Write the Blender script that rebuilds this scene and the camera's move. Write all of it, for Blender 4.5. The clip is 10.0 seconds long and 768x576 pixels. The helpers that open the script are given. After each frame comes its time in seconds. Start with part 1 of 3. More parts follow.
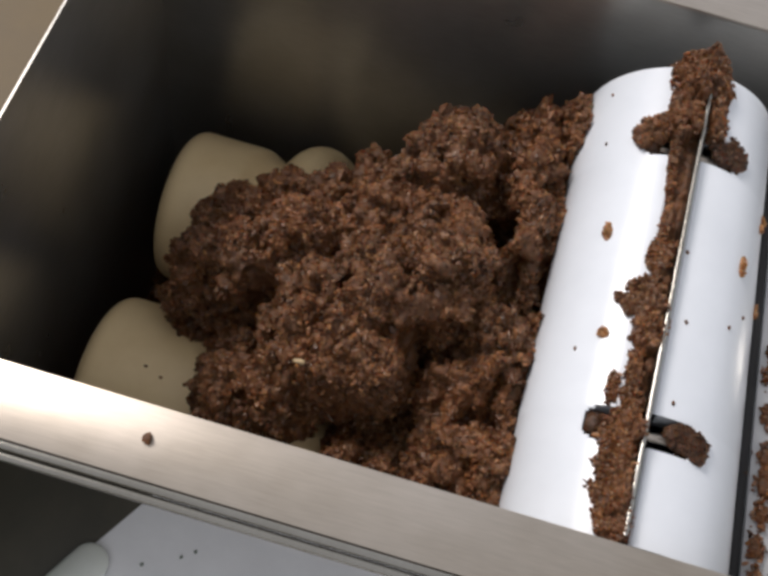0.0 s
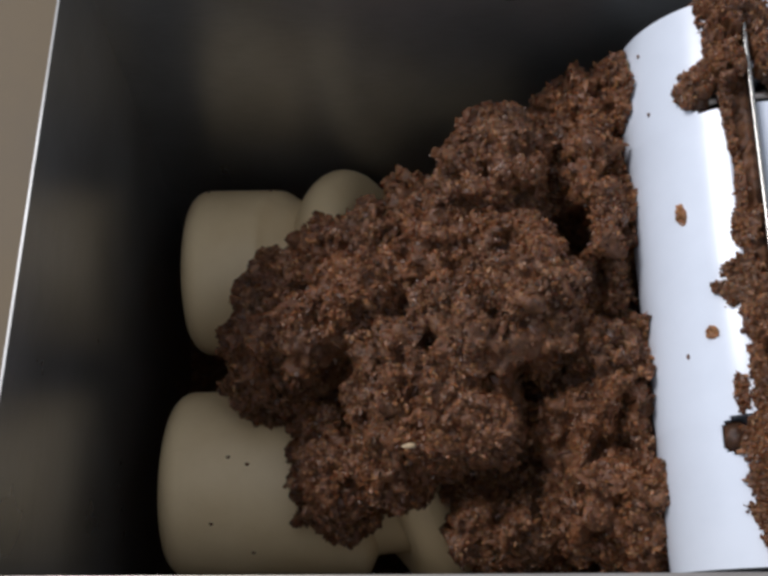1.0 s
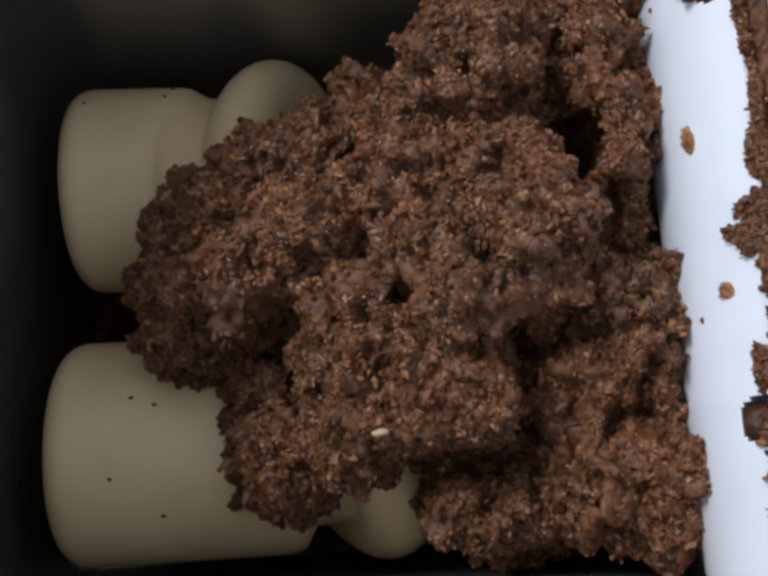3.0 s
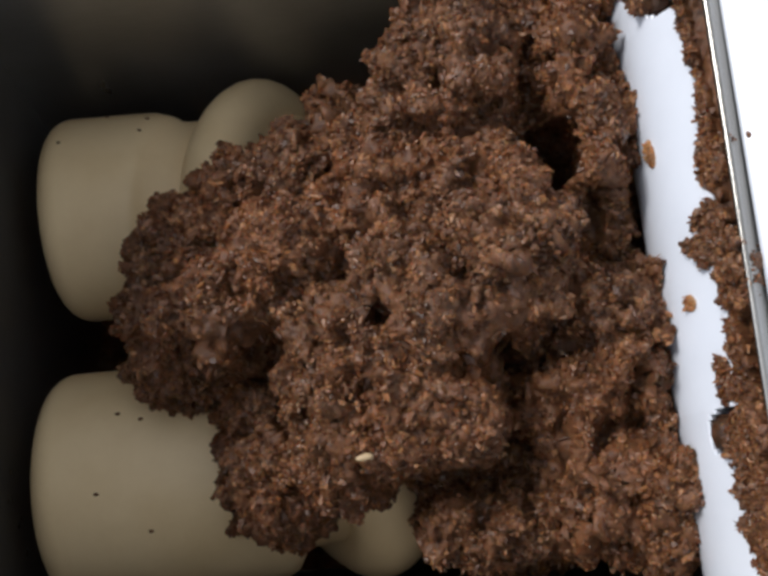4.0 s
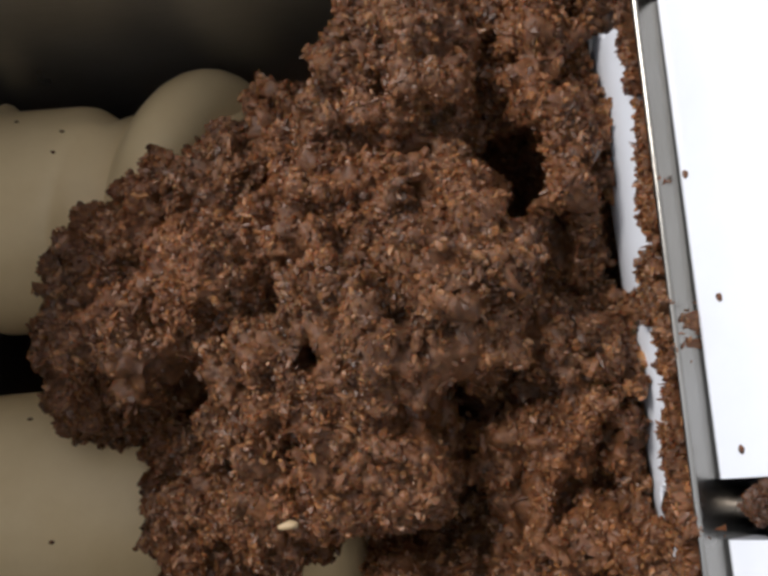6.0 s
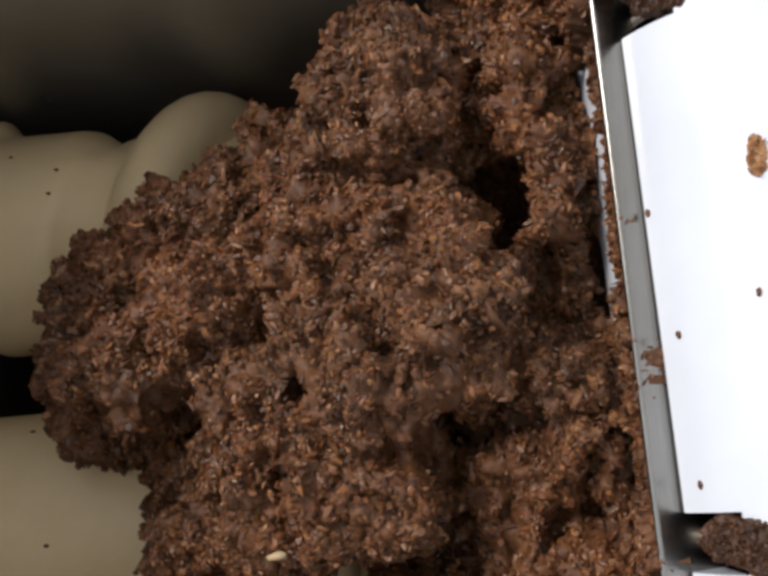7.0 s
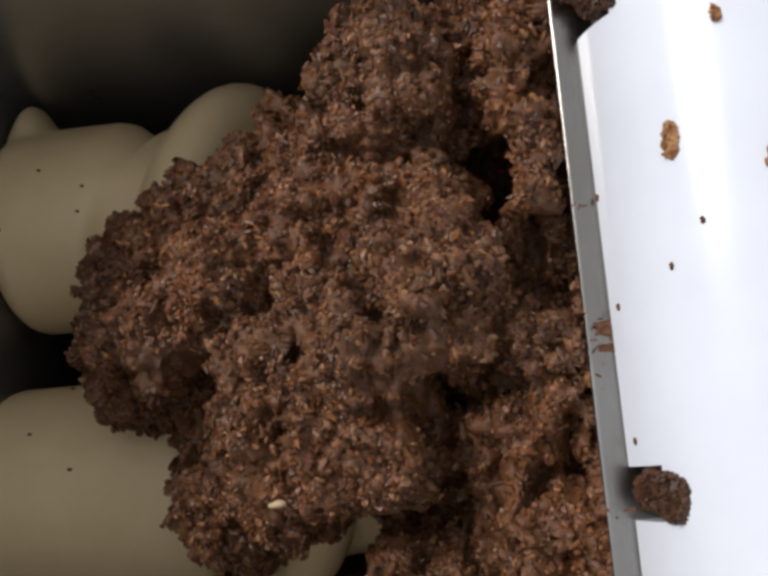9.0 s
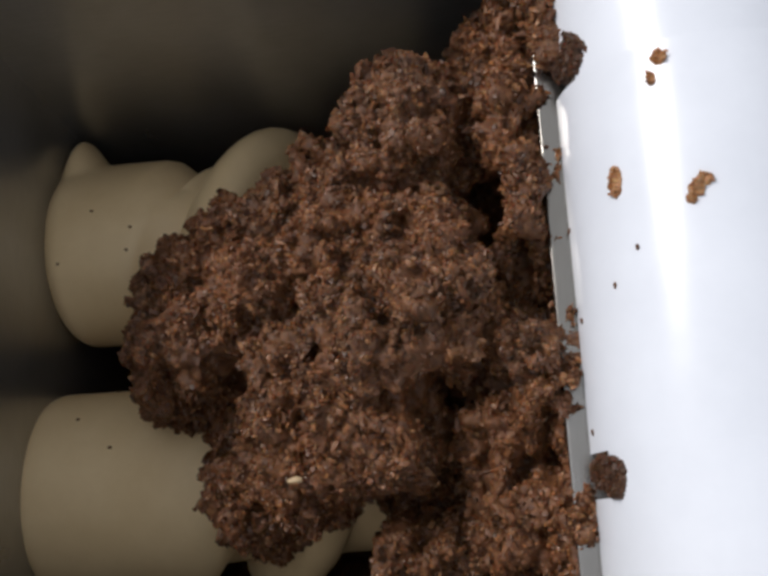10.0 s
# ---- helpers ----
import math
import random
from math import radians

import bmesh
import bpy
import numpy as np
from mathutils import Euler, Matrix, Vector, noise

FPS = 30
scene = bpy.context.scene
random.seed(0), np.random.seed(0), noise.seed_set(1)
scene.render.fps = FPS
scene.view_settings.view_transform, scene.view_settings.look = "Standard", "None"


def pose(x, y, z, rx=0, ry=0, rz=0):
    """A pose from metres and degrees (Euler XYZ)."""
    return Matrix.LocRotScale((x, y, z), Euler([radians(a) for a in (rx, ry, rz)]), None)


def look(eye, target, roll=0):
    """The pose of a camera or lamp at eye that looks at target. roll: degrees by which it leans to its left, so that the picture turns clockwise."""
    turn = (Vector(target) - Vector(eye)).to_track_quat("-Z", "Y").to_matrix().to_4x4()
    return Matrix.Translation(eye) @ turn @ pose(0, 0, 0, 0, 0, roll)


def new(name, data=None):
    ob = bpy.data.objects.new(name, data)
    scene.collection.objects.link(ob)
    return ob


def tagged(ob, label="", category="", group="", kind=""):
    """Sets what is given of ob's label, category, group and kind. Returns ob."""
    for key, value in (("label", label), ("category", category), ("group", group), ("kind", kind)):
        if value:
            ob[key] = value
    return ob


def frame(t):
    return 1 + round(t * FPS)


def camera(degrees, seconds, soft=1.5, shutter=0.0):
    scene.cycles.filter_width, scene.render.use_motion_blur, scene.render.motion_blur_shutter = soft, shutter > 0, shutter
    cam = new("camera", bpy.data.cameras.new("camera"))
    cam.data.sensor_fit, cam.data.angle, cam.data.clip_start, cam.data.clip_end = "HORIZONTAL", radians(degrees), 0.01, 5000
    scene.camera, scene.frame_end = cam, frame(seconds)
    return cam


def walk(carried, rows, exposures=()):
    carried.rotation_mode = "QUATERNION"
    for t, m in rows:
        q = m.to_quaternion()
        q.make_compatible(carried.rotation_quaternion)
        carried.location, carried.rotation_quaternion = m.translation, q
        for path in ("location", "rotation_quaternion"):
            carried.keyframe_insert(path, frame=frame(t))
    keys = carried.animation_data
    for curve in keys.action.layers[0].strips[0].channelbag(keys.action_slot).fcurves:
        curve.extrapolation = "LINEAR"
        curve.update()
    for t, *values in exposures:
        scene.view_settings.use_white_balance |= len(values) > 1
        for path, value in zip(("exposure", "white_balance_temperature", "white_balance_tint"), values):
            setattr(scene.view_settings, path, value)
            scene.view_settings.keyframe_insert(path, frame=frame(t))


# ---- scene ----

cam = camera(46.2, 10.0, soft=3.4)
ROWS = [
    (0.0, 0.0086, 0.0146, 0.5104, 24.85, -6.05, 15.26),
    (0.5, -0.0259, 0.0663, 0.5063, 22.04, -2.08, 5.06),
    (1.0, -0.0402, 0.0938, 0.4909, 20.81, 0.76, -0.28),
    (1.5, -0.0406, 0.1024, 0.4847, 20.26, -0.60, -0.07),
    (2.0, -0.0720, 0.1463, 0.4441, 16.80, -3.43, -0.88),
    (2.5, -0.0708, 0.1646, 0.4033, 14.99, -5.12, -3.08),
    (2.7, -0.0655, 0.1532, 0.3942, 14.08, -4.67, -3.19),
    (3.8, -0.0372, 0.1634, 0.4001, 12.67, -1.20, -5.31),
    (4.0, -0.0366, 0.1626, 0.3934, 13.39, -1.46, -5.86),
    (4.5, -0.0222, 0.1622, 0.3990, 13.15, -0.63, -6.27),
    (5.0, -0.0107, 0.1640, 0.3915, 14.08, -0.82, -5.45),
    (5.2, -0.0089, 0.1660, 0.3783, 14.20, -1.25, -5.04),
    (6.3, -0.0030, 0.2010, 0.3500, 10.13, -0.44, -5.41),
    (6.5, 0.0000, 0.2014, 0.3484, 9.77, 0.24, -5.37),
    (7.0, 0.0097, 0.2045, 0.3577, 11.15, 0.87, -5.62),
    (7.5, 0.0108, 0.2068, 0.3559, 10.32, 1.33, -5.90),
    (8.0, 0.0191, 0.2066, 0.3604, 10.25, 3.70, -5.41),
    (8.5, 0.0264, 0.1962, 0.3618, 10.87, 4.83, -5.10),
    (9.0, 0.0369, 0.1880, 0.3774, 10.96, 5.26, -4.85),
    (9.5, 0.0444, 0.1711, 0.4180, 12.80, 6.12, -3.98),
    (10.0, 0.0505, 0.1579, 0.4287, 14.56, 6.99, -2.70),
]
EXPOSURES = [
    (0.0, -0.14, 6350, 13), (0.6, -0.28, 5900, 13), (1.2, -0.34, 5650, 13), (2.2, -0.27, 5550, 12), (3.0, -0.12, 5650, 12),
    (4.0, 0.09, 5900, 12), (7.0, 0.04, 6200, 13), (10.0, -0.18, 6150, 13),
]
walk(cam, [(t, pose(x, y, z, rx, ry, rz)) for t, x, y, z, rx, ry, rz in ROWS], EXPOSURES)

# ---- light ----
world = bpy.data.worlds.new("world")
scene.world = world
world.use_nodes = True
wn = world.node_tree
sky = wn.nodes.new("ShaderNodeTexSky")
sky.sky_type = "NISHITA"
sky.sun_disc = False
SUN_EL, SUN_AZ = 43.0, 304.0  # height, and the compass bearing (from +y towards +x) that the light comes from
sky.sun_elevation, sky.sun_rotation = radians(SUN_EL), radians(SUN_AZ)
# a bright hazy sky: most of its blue is washed out
haze = wn.nodes.new("ShaderNodeMix")
haze.data_type = "RGBA"
haze.inputs[0].default_value = 0.8
haze.inputs[7].default_value = (5.2, 5.1, 4.85, 1)
wn.links.new(sky.outputs["Color"], haze.inputs[6])
wn.links.new(haze.outputs[2], wn.nodes["Background"].inputs["Color"])
wn.nodes["Background"].inputs["Strength"].default_value = 0.15
sun = new("sun", bpy.data.lights.new("sun", "SUN"))
sun.data.energy, sun.data.angle, sun.data.color = 2.45, radians(18), (1.0, 0.93, 0.84)
toward = Vector((math.sin(radians(SUN_AZ)) * math.cos(radians(SUN_EL)), math.cos(radians(SUN_AZ)) * math.cos(radians(SUN_EL)), math.sin(radians(SUN_EL))))
sun.matrix_world = look(toward * 3, (0, 0, 0))

# ---- materials ----


def material(name):
    m = bpy.data.materials.new(name)
    m.use_nodes = True
    nt = m.node_tree
    return m, nt, nt.nodes["Principled BSDF"]


def ramp(nt, source, stops):
    r = nt.nodes.new("ShaderNodeValToRGB")
    els = r.color_ramp.elements
    while len(els) < len(stops):
        els.new(0.5)
    for e, (pos, col) in zip(els, stops):
        e.position, e.color = pos, (*col, 1)
    nt.links.new(source, r.inputs[0])
    return r.outputs[0]


def noise_node(nt, scale, detail=4, rough=0.6, stretch=None):
    n = nt.nodes.new("ShaderNodeTexNoise")
    n.inputs["Scale"].default_value, n.inputs["Detail"].default_value, n.inputs["Roughness"].default_value = scale, detail, rough
    tc = nt.nodes.new("ShaderNodeTexCoord")
    if stretch:
        mp = nt.nodes.new("ShaderNodeMapping")
        mp.inputs["Scale"].default_value = stretch
        nt.links.new(tc.outputs["Object"], mp.inputs["Vector"])
        nt.links.new(mp.outputs[0], n.inputs["Vector"])
    else:
        nt.links.new(tc.outputs["Object"], n.inputs["Vector"])
    return n.outputs["Fac"]


def bump(nt, bsdf, height, strength, distance):
    b = nt.nodes.new("ShaderNodeBump")
    b.inputs["Strength"].default_value, b.inputs["Distance"].default_value = strength, distance
    nt.links.new(height, b.inputs["Height"])
    nt.links.new(b.outputs[0], bsdf.inputs["Normal"])


def mix_colour(nt, fac, a, b, mode="MIX"):
    m = nt.nodes.new("ShaderNodeMix")
    m.data_type, m.blend_type = "RGBA", mode
    if isinstance(fac, float):
        m.inputs[0].default_value = fac
    else:
        nt.links.new(fac, m.inputs[0])
    for sock, v in ((m.inputs[6], a), (m.inputs[7], b)):
        if isinstance(v, tuple):
            sock.default_value = (*v, 1)
        else:
            nt.links.new(v, sock)
    return m.outputs[2]


def steel(name, tint, rough, stretch, smear=0.0, metal=1.0):
    m, nt, b = material(name)
    grain = noise_node(nt, 60, 5, 0.7, stretch)
    cloud = noise_node(nt, 9, 4, 0.6)
    c1 = ramp(nt, grain, [(0.3, tuple(0.86 * v for v in tint)), (0.7, tint)])
    c2 = ramp(nt, cloud, [(0.35, (0.8, 0.78, 0.74)), (0.65, (1, 1, 1))])
    nt.links.new(mix_colour(nt, 1.0, c1, c2, "MULTIPLY"), b.inputs["Base Color"])
    b.inputs["Metallic"].default_value = metal
    r = nt.nodes.new("ShaderNodeMapRange")
    r.inputs["To Min"].default_value, r.inputs["To Max"].default_value = rough - 0.06, rough + 0.12 + smear
    nt.links.new(cloud, r.inputs["Value"])
    nt.links.new(r.outputs[0], b.inputs["Roughness"])
    bump(nt, b, grain, 0.08, 0.0004)
    return m


def plastic(name, light, dark, rough, scale=14):
    m, nt, b = material(name)
    cloud = noise_node(nt, scale, 5, 0.65)
    fine = noise_node(nt, 420, 3, 0.6)
    nt.links.new(ramp(nt, cloud, [(0.32, dark), (0.6, light)]), b.inputs["Base Color"])
    r = nt.nodes.new("ShaderNodeMapRange")
    r.inputs["To Min"].default_value, r.inputs["To Max"].default_value = rough - 0.05, rough + 0.12
    nt.links.new(cloud, r.inputs["Value"])
    nt.links.new(r.outputs[0], b.inputs["Roughness"])
    bump(nt, b, fine, 0.05, 0.0003)
    return m


def filling(name, stops, per_island, rough):
    m, nt, b = material(name)
    fine = noise_node(nt, 330, 4, 0.7)
    mid = noise_node(nt, 60, 4, 0.6)
    if per_island:
        geo = nt.nodes.new("ShaderNodeNewGeometry")
        col = ramp(nt, geo.outputs["Random Per Island"], stops)
    else:
        col = ramp(nt, fine, stops)
    broad = noise_node(nt, 22, 3, 0.5)
    hue = ramp(nt, broad, [(0.36, (0.98, 0.96, 0.98)), (0.64, (1.16, 1.02, 0.92))])
    col = mix_colour(nt, 1.0, col, hue, "MULTIPLY")
    shade = ramp(nt, mid, [(0.3, (0.56, 0.53, 0.5)), (0.68, (1.0, 1.0, 1.0))])
    nt.links.new(mix_colour(nt, 1.0, col, shade, "MULTIPLY"), b.inputs["Base Color"])
    rr = nt.nodes.new("ShaderNodeMapRange")
    rr.inputs["To Min"].default_value, rr.inputs["To Max"].default_value = rough
    nt.links.new(fine, rr.inputs["Value"])
    nt.links.new(rr.outputs[0], b.inputs["Roughness"])
    b.inputs["Specular IOR Level"].default_value = 0.42 if per_island else 0.32
    b.inputs["Subsurface Weight"].default_value = 0.45
    b.inputs["Subsurface Radius"].default_value = (1.0, 0.4, 0.15)
    b.inputs["Subsurface Scale"].default_value = 0.0022
    bump(nt, b, fine, 0.6, 0.0012)
    return m


STEEL_WALL = steel("brushed_steel_wall", (0.47, 0.465, 0.445), 0.27, (1, 1, 14), 0.0, 0.8)
STEEL_RIM = steel("brushed_steel_rim", (0.56, 0.505, 0.45), 0.34, (1, 16, 16))
STEEL_BLADE = steel("polished_steel_blade", (0.40, 0.39, 0.365), 0.22, (30, 1, 30))
WHITE = plastic("white_plastic", (0.75, 0.785, 0.84), (0.7, 0.735, 0.79), 0.2)
CREAM = plastic("cream_plastic", (0.83, 0.64, 0.365), (0.75, 0.56, 0.3), 0.42)
DECK = plastic("grey_white_deck", (0.86, 0.86, 0.88), (0.78, 0.78, 0.8), 0.35)
BAR = plastic("grey_plastic_bar", (0.5, 0.51, 0.53), (0.4, 0.41, 0.43), 0.4)
GAP_SHADE = plastic("black_gap_shade", (0.02, 0.02, 0.022), (0.012, 0.012, 0.014), 0.6)
DECK_SHADE = plastic("dark_deck_shade", (0.07, 0.062, 0.045), (0.045, 0.042, 0.032), 0.4)
GREEN = plastic("dark_green_paint", (0.1, 0.13, 0.09), (0.06, 0.08, 0.06), 0.5)
CLEAR = plastic("milky_plastic", (0.66, 0.68, 0.64), (0.58, 0.6, 0.56), 0.2)
TAN = plastic("tan_floor", (0.14, 0.097, 0.045), (0.11, 0.076, 0.036), 0.6, 3)
BROWN = filling("brown_filling", [(0.3, (0.070, 0.0315, 0.0140)), (0.52, (0.155, 0.072, 0.031)), (0.72, (0.235, 0.117, 0.053))], False, (0.34, 0.65))
DARK_PASTE = filling("dark_paste", [(0.3, (0.035, 0.018, 0.010)), (0.52, (0.075, 0.038, 0.020)), (0.72, (0.13, 0.068, 0.035))], False, (0.25, 0.5))
SHRED = filling("brown_shreds", [(0.0, (0.080, 0.036, 0.016)), (0.45, (0.160, 0.075, 0.033)), (0.85, (0.25, 0.123, 0.054)), (1.0, (0.38, 0.205, 0.095))], True, (0.14, 0.42))
CRUMB = filling("thin_crumb", [(0.3, (0.16, 0.07, 0.028)), (0.5, (0.40, 0.21, 0.09)), (0.7, (0.58, 0.36, 0.18))], False, (0.35, 0.6))
PALE = plastic("pale_husk", (0.5, 0.37, 0.21), (0.42, 0.3, 0.16), 0.45, 300)

# ---- building blocks ----


def mesh_object(name, bm, mat, parent=None, label="", smooth=True):
    me = bpy.data.meshes.new(name)
    bm.to_mesh(me)
    bm.free()
    me.materials.append(mat)
    if smooth:
        for poly in me.polygons:
            poly.use_smooth = True
    ob = new(name, me)
    if parent:
        ob.parent = parent
    return tagged(ob, label)


def part(name, bm, mat, parent, label="", smooth=True):
    return mesh_object(name, bm, mat, parent, label, smooth)


def sharp(bm, degrees=35):
    bm.normal_update()
    for e in bm.edges:
        e.smooth = len(e.link_faces) == 2 and e.calc_face_angle(0) <= radians(degrees)
    return bm


def box(x0, y0, z0, x1, y1, z1, bevel=0.0):
    bm = bmesh.new()
    bmesh.ops.create_cube(bm, size=1)
    for v in bm.verts:
        v.co = Vector(((x0 + x1) / 2 + v.co.x * (x1 - x0), (y0 + y1) / 2 + v.co.y * (y1 - y0), (z0 + z1) / 2 + v.co.z * (z1 - z0)))
    if bevel:
        bmesh.ops.bevel(bm, geom=bm.edges[:], offset=bevel, segments=2, affect="EDGES", profile=0.6)
    return sharp(bm)


def extrude_profile(points, y0, y1, bm=None):
    """A closed (x, z) outline drawn out along y."""
    bm = bm or bmesh.new()
    a = [bm.verts.new((x, y0, z)) for x, z in points]
    b = [bm.verts.new((x, y1, z)) for x, z in points]
    n = len(points)
    for i in range(n):
        bm.faces.new((a[i], a[(i + 1) % n], b[(i + 1) % n], b[i]))
    for loop, flip in ((a, True), (b, False)):
        f = bm.faces.new(loop[::-1] if flip else loop)
        bmesh.ops.triangulate(bm, faces=[f])
    return bm


def lathe_x(profile, segments=72, wobble=None):
    """A body of revolution about x; profile is (x, r), and wobble may change r by (x, r, angle)."""
    bm = bmesh.new()
    rings = []
    for x, r in profile:
        ring = []
        for k in range(segments):
            a = 2 * math.pi * k / segments
            rr, xx = (r, x) if wobble is None else wobble(x, r, a)
            ring.append(bm.verts.new((xx, rr * math.cos(a), rr * math.sin(a))))
        rings.append(ring)
    for r0, r1 in zip(rings, rings[1:]):
        for k in range(segments):
            bm.faces.new((r0[k], r1[k], r1[(k + 1) % segments], r0[(k + 1) % segments]))
    bm.faces.new(rings[0])
    bm.faces.new(rings[-1][::-1])
    bmesh.ops.recalc_face_normals(bm, faces=bm.faces[:])
    return sharp(bm, 50)


def rod(p, q, r, segments=16):
    bm = bmesh.new()
    p, q = Vector(p), Vector(q)
    bmesh.ops.create_cone(bm, cap_ends=True, segments=segments, radius1=r, radius2=r, depth=(q - p).length)
    m = Matrix.Translation((p + q) / 2) @ (q - p).to_track_quat("Z", "Y").to_matrix().to_4x4()
    bmesh.ops.transform(bm, matrix=m, verts=bm.verts[:])
    bmesh.ops.bevel(bm, geom=[e for e in bm.edges if len(e.link_faces) == 2 and e.calc_face_angle(0) > 1.0], offset=r * 0.2, segments=2, affect="EDGES")
    return sharp(bm)


rng = np.random.default_rng(7)


def worley(x, y, cell, seed):
    """Distance to the nearest of scattered points, in cells, and a random number of that cell."""
    gx, gy = np.floor(x / cell).astype(int), np.floor(y / cell).astype(int)
    best = np.full(x.shape, 9.0)
    tag = np.zeros(x.shape)
    for i in (-1, 0, 1):
        for j in (-1, 0, 1):
            cx, cy = gx + i, gy + j
            h = (cx * 374761393 + cy * 668265263 + seed * 974711) & 0x7FFFFFFF
            h = ((h ^ (h >> 13)) * 1274126177) & 0x7FFFFFFF
            h = h ^ (h >> 16)
            px, py = (cx + (h % 997) / 997.0) * cell, (cy + (h // 997 % 991) / 991.0) * cell
            d = np.hypot(x - px, y - py) / cell
            near = d < best
            best = np.where(near, d, best)
            tag = np.where(near, (h // 7919 % 983) / 983.0, tag)
    return best, tag


def wave_noise(x, y, size, seed):
    r = np.random.default_rng(seed)
    out = np.zeros(x.shape)
    for k in range(14):
        a, ph, s = r.uniform(0, 6.28), r.uniform(0, 6.28), size * r.uniform(0.6, 1.7)
        out += np.sin((x * math.cos(a) + y * math.sin(a)) * 6.28 / s + ph)
    return out / 4


ICO = bmesh.new()
bmesh.ops.create_icosphere(ICO, subdivisions=1, radius=1)
ICO.verts.ensure_lookup_table()
ICO_V = np.array([v.co[:] for v in ICO.verts])
ICO_F = np.array([[v.index for v in f.verts] for f in ICO.faces])
ICO.free()


def shreds(name, places, sizes, parent, mat, flat=0.8, label="", frames=None):
    """Many small irregular flakes joined into one mesh."""
    n = len(places)
    q = rng.normal(size=(n, 4))
    q /= np.linalg.norm(q, axis=1)[:, None]
    w, x, y, z = q.T
    rot = np.stack([1 - 2 * (y * y + z * z), 2 * (x * y - z * w), 2 * (x * z + y * w), 2 * (x * y + z * w), 1 - 2 * (x * x + z * z), 2 * (y * z - x * w), 2 * (x * z - y * w), 2 * (y * z + x * w), 1 - 2 * (x * x + y * y)], 1).reshape(n, 3, 3)
    if frames is not None:
        rot = frames
    long = rng.uniform(0.9, 2.0, n) if frames is None else 0.8 + 1.0 * rng.uniform(0, 1, n) ** 1.5
    v = ICO_V[None] * (1 + rng.uniform(-0.42, 0.42, (n, 12, 1))) * np.stack([long, rng.uniform(0.6, 1.0, n), rng.uniform(flat * 0.5, flat, n)], 1)[:, None, :]
    v[:, :, 2] += rng.uniform(-0.12, 0.16, (n, 1)) * v[:, :, 0] ** 2
    v = v * sizes[:, None, None]
    v = np.einsum("nij,nkj->nki", rot, v) + places[:, None, :]
    f = ICO_F[None] + 12 * np.arange(n)[:, None, None]
    me = bpy.data.meshes.new(name)
    me.from_pydata(v.reshape(-1, 3).tolist(), [], f.reshape(-1, 3).tolist())
    me.materials.append(mat)
    ob = new(name, me)
    ob.parent = parent
    return tagged(ob, label, kind="stuff")


def speck(parent, where, size, mat, name="crumb"):
    bm = bmesh.new()
    bmesh.ops.create_icosphere(bm, subdivisions=2, radius=1)
    for v in bm.verts:
        k = 1 + 0.45 * noise.noise(v.co * 1.7 + Vector(where) * 900)
        v.co = Vector((v.co.x * size[0], v.co.y * size[1], v.co.z * size[2])) * k
    bmesh.ops.translate(bm, verts=bm.verts[:], vec=where)
    return part(name, bm, mat, parent)


# ---- ground and machine body ----
GROUND_Z = -0.95
tagged(mesh_object("ground", box(-30, -30, GROUND_Z - 0.1, 30, 30, GROUND_Z), TAN), "tan painted workshop floor", "floor", kind="structure")

machine = tagged(new("machine_body"), "grey-white machine body that carries the steel hopper", "machine")
part("cabinet", box(-0.3, -0.25, GROUND_Z, 0.55, 0.5, -0.378, 0.008), DECK, machine)
part("deck", box(-0.3, -0.2, -0.12, 0.4, 0.109, -0.04, 0.004), DECK, machine, "pale grey deck beside the hopper")
# unseen block, added to cast shade over the deck's left side
part("shade_block", box(-0.3, -0.18, -0.0395, -0.2, 0.105, 0.11, 0.006), GREEN, machine, "dark green block added out of view to shade the deck")
# the deck's shadowed corner, drawn as a thin dark sheet
bm = bmesh.new()
outline = [bm.verts.new((x, y, -0.0396)) for x, y in ((-0.199, 0.105), (-0.098, 0.105), (-0.104, 0.094), (-0.122, 0.064), (-0.15, 0.02), (-0.199, 0.0))]
bm.faces.new(outline)
bmesh.ops.translate(bm, verts=[v for f in bmesh.ops.extrude_face_region(bm, geom=bm.faces[:])["geom"] if isinstance(f, bmesh.types.BMVert) for v in (f,)], vec=(0, 0, 0.0008))
bmesh.ops.recalc_face_normals(bm, faces=bm.faces[:])
part("mat", sharp(bm), DECK_SHADE, machine, "flat dark sheet on the deck, stands in for a shadow")
part("riser", box(-0.28, -0.18, -0.38, 0.38, 0.05, -0.119), GREEN, machine)
bm = bmesh.new()
bmesh.ops.create_uvsphere(bm, u_segments=24, v_segments=16, radius=0.0115)
for v in bm.verts:
    if v.co.x < 0:
        v.co.x -= 0.05
    v.co.z *= 0.3
bmesh.ops.transform(bm, matrix=pose(-0.1185, 0.056, -0.0365, 0, 0, 61), verts=bm.verts[:])
part("handle", bm, CLEAR, machine, "milky plastic handle lying on the deck")
for x, y in ((-0.108, 0.092), (-0.09, 0.064), (-0.063, 0.079), (-0.07, 0.074)):
    speck(machine, (x, y, -0.0395), (0.0009, 0.0012, 0.0006), GREEN)

# ---- hopper ----
RIM_Z = 0.121
NEAR, FAR, LEFT, RIGHT = 0.1135, 0.432, -0.207, 0.262
BOTTOM = -0.37
hopper = tagged(new("hopper"), "open stainless steel hopper holding brown filling", "hopper")


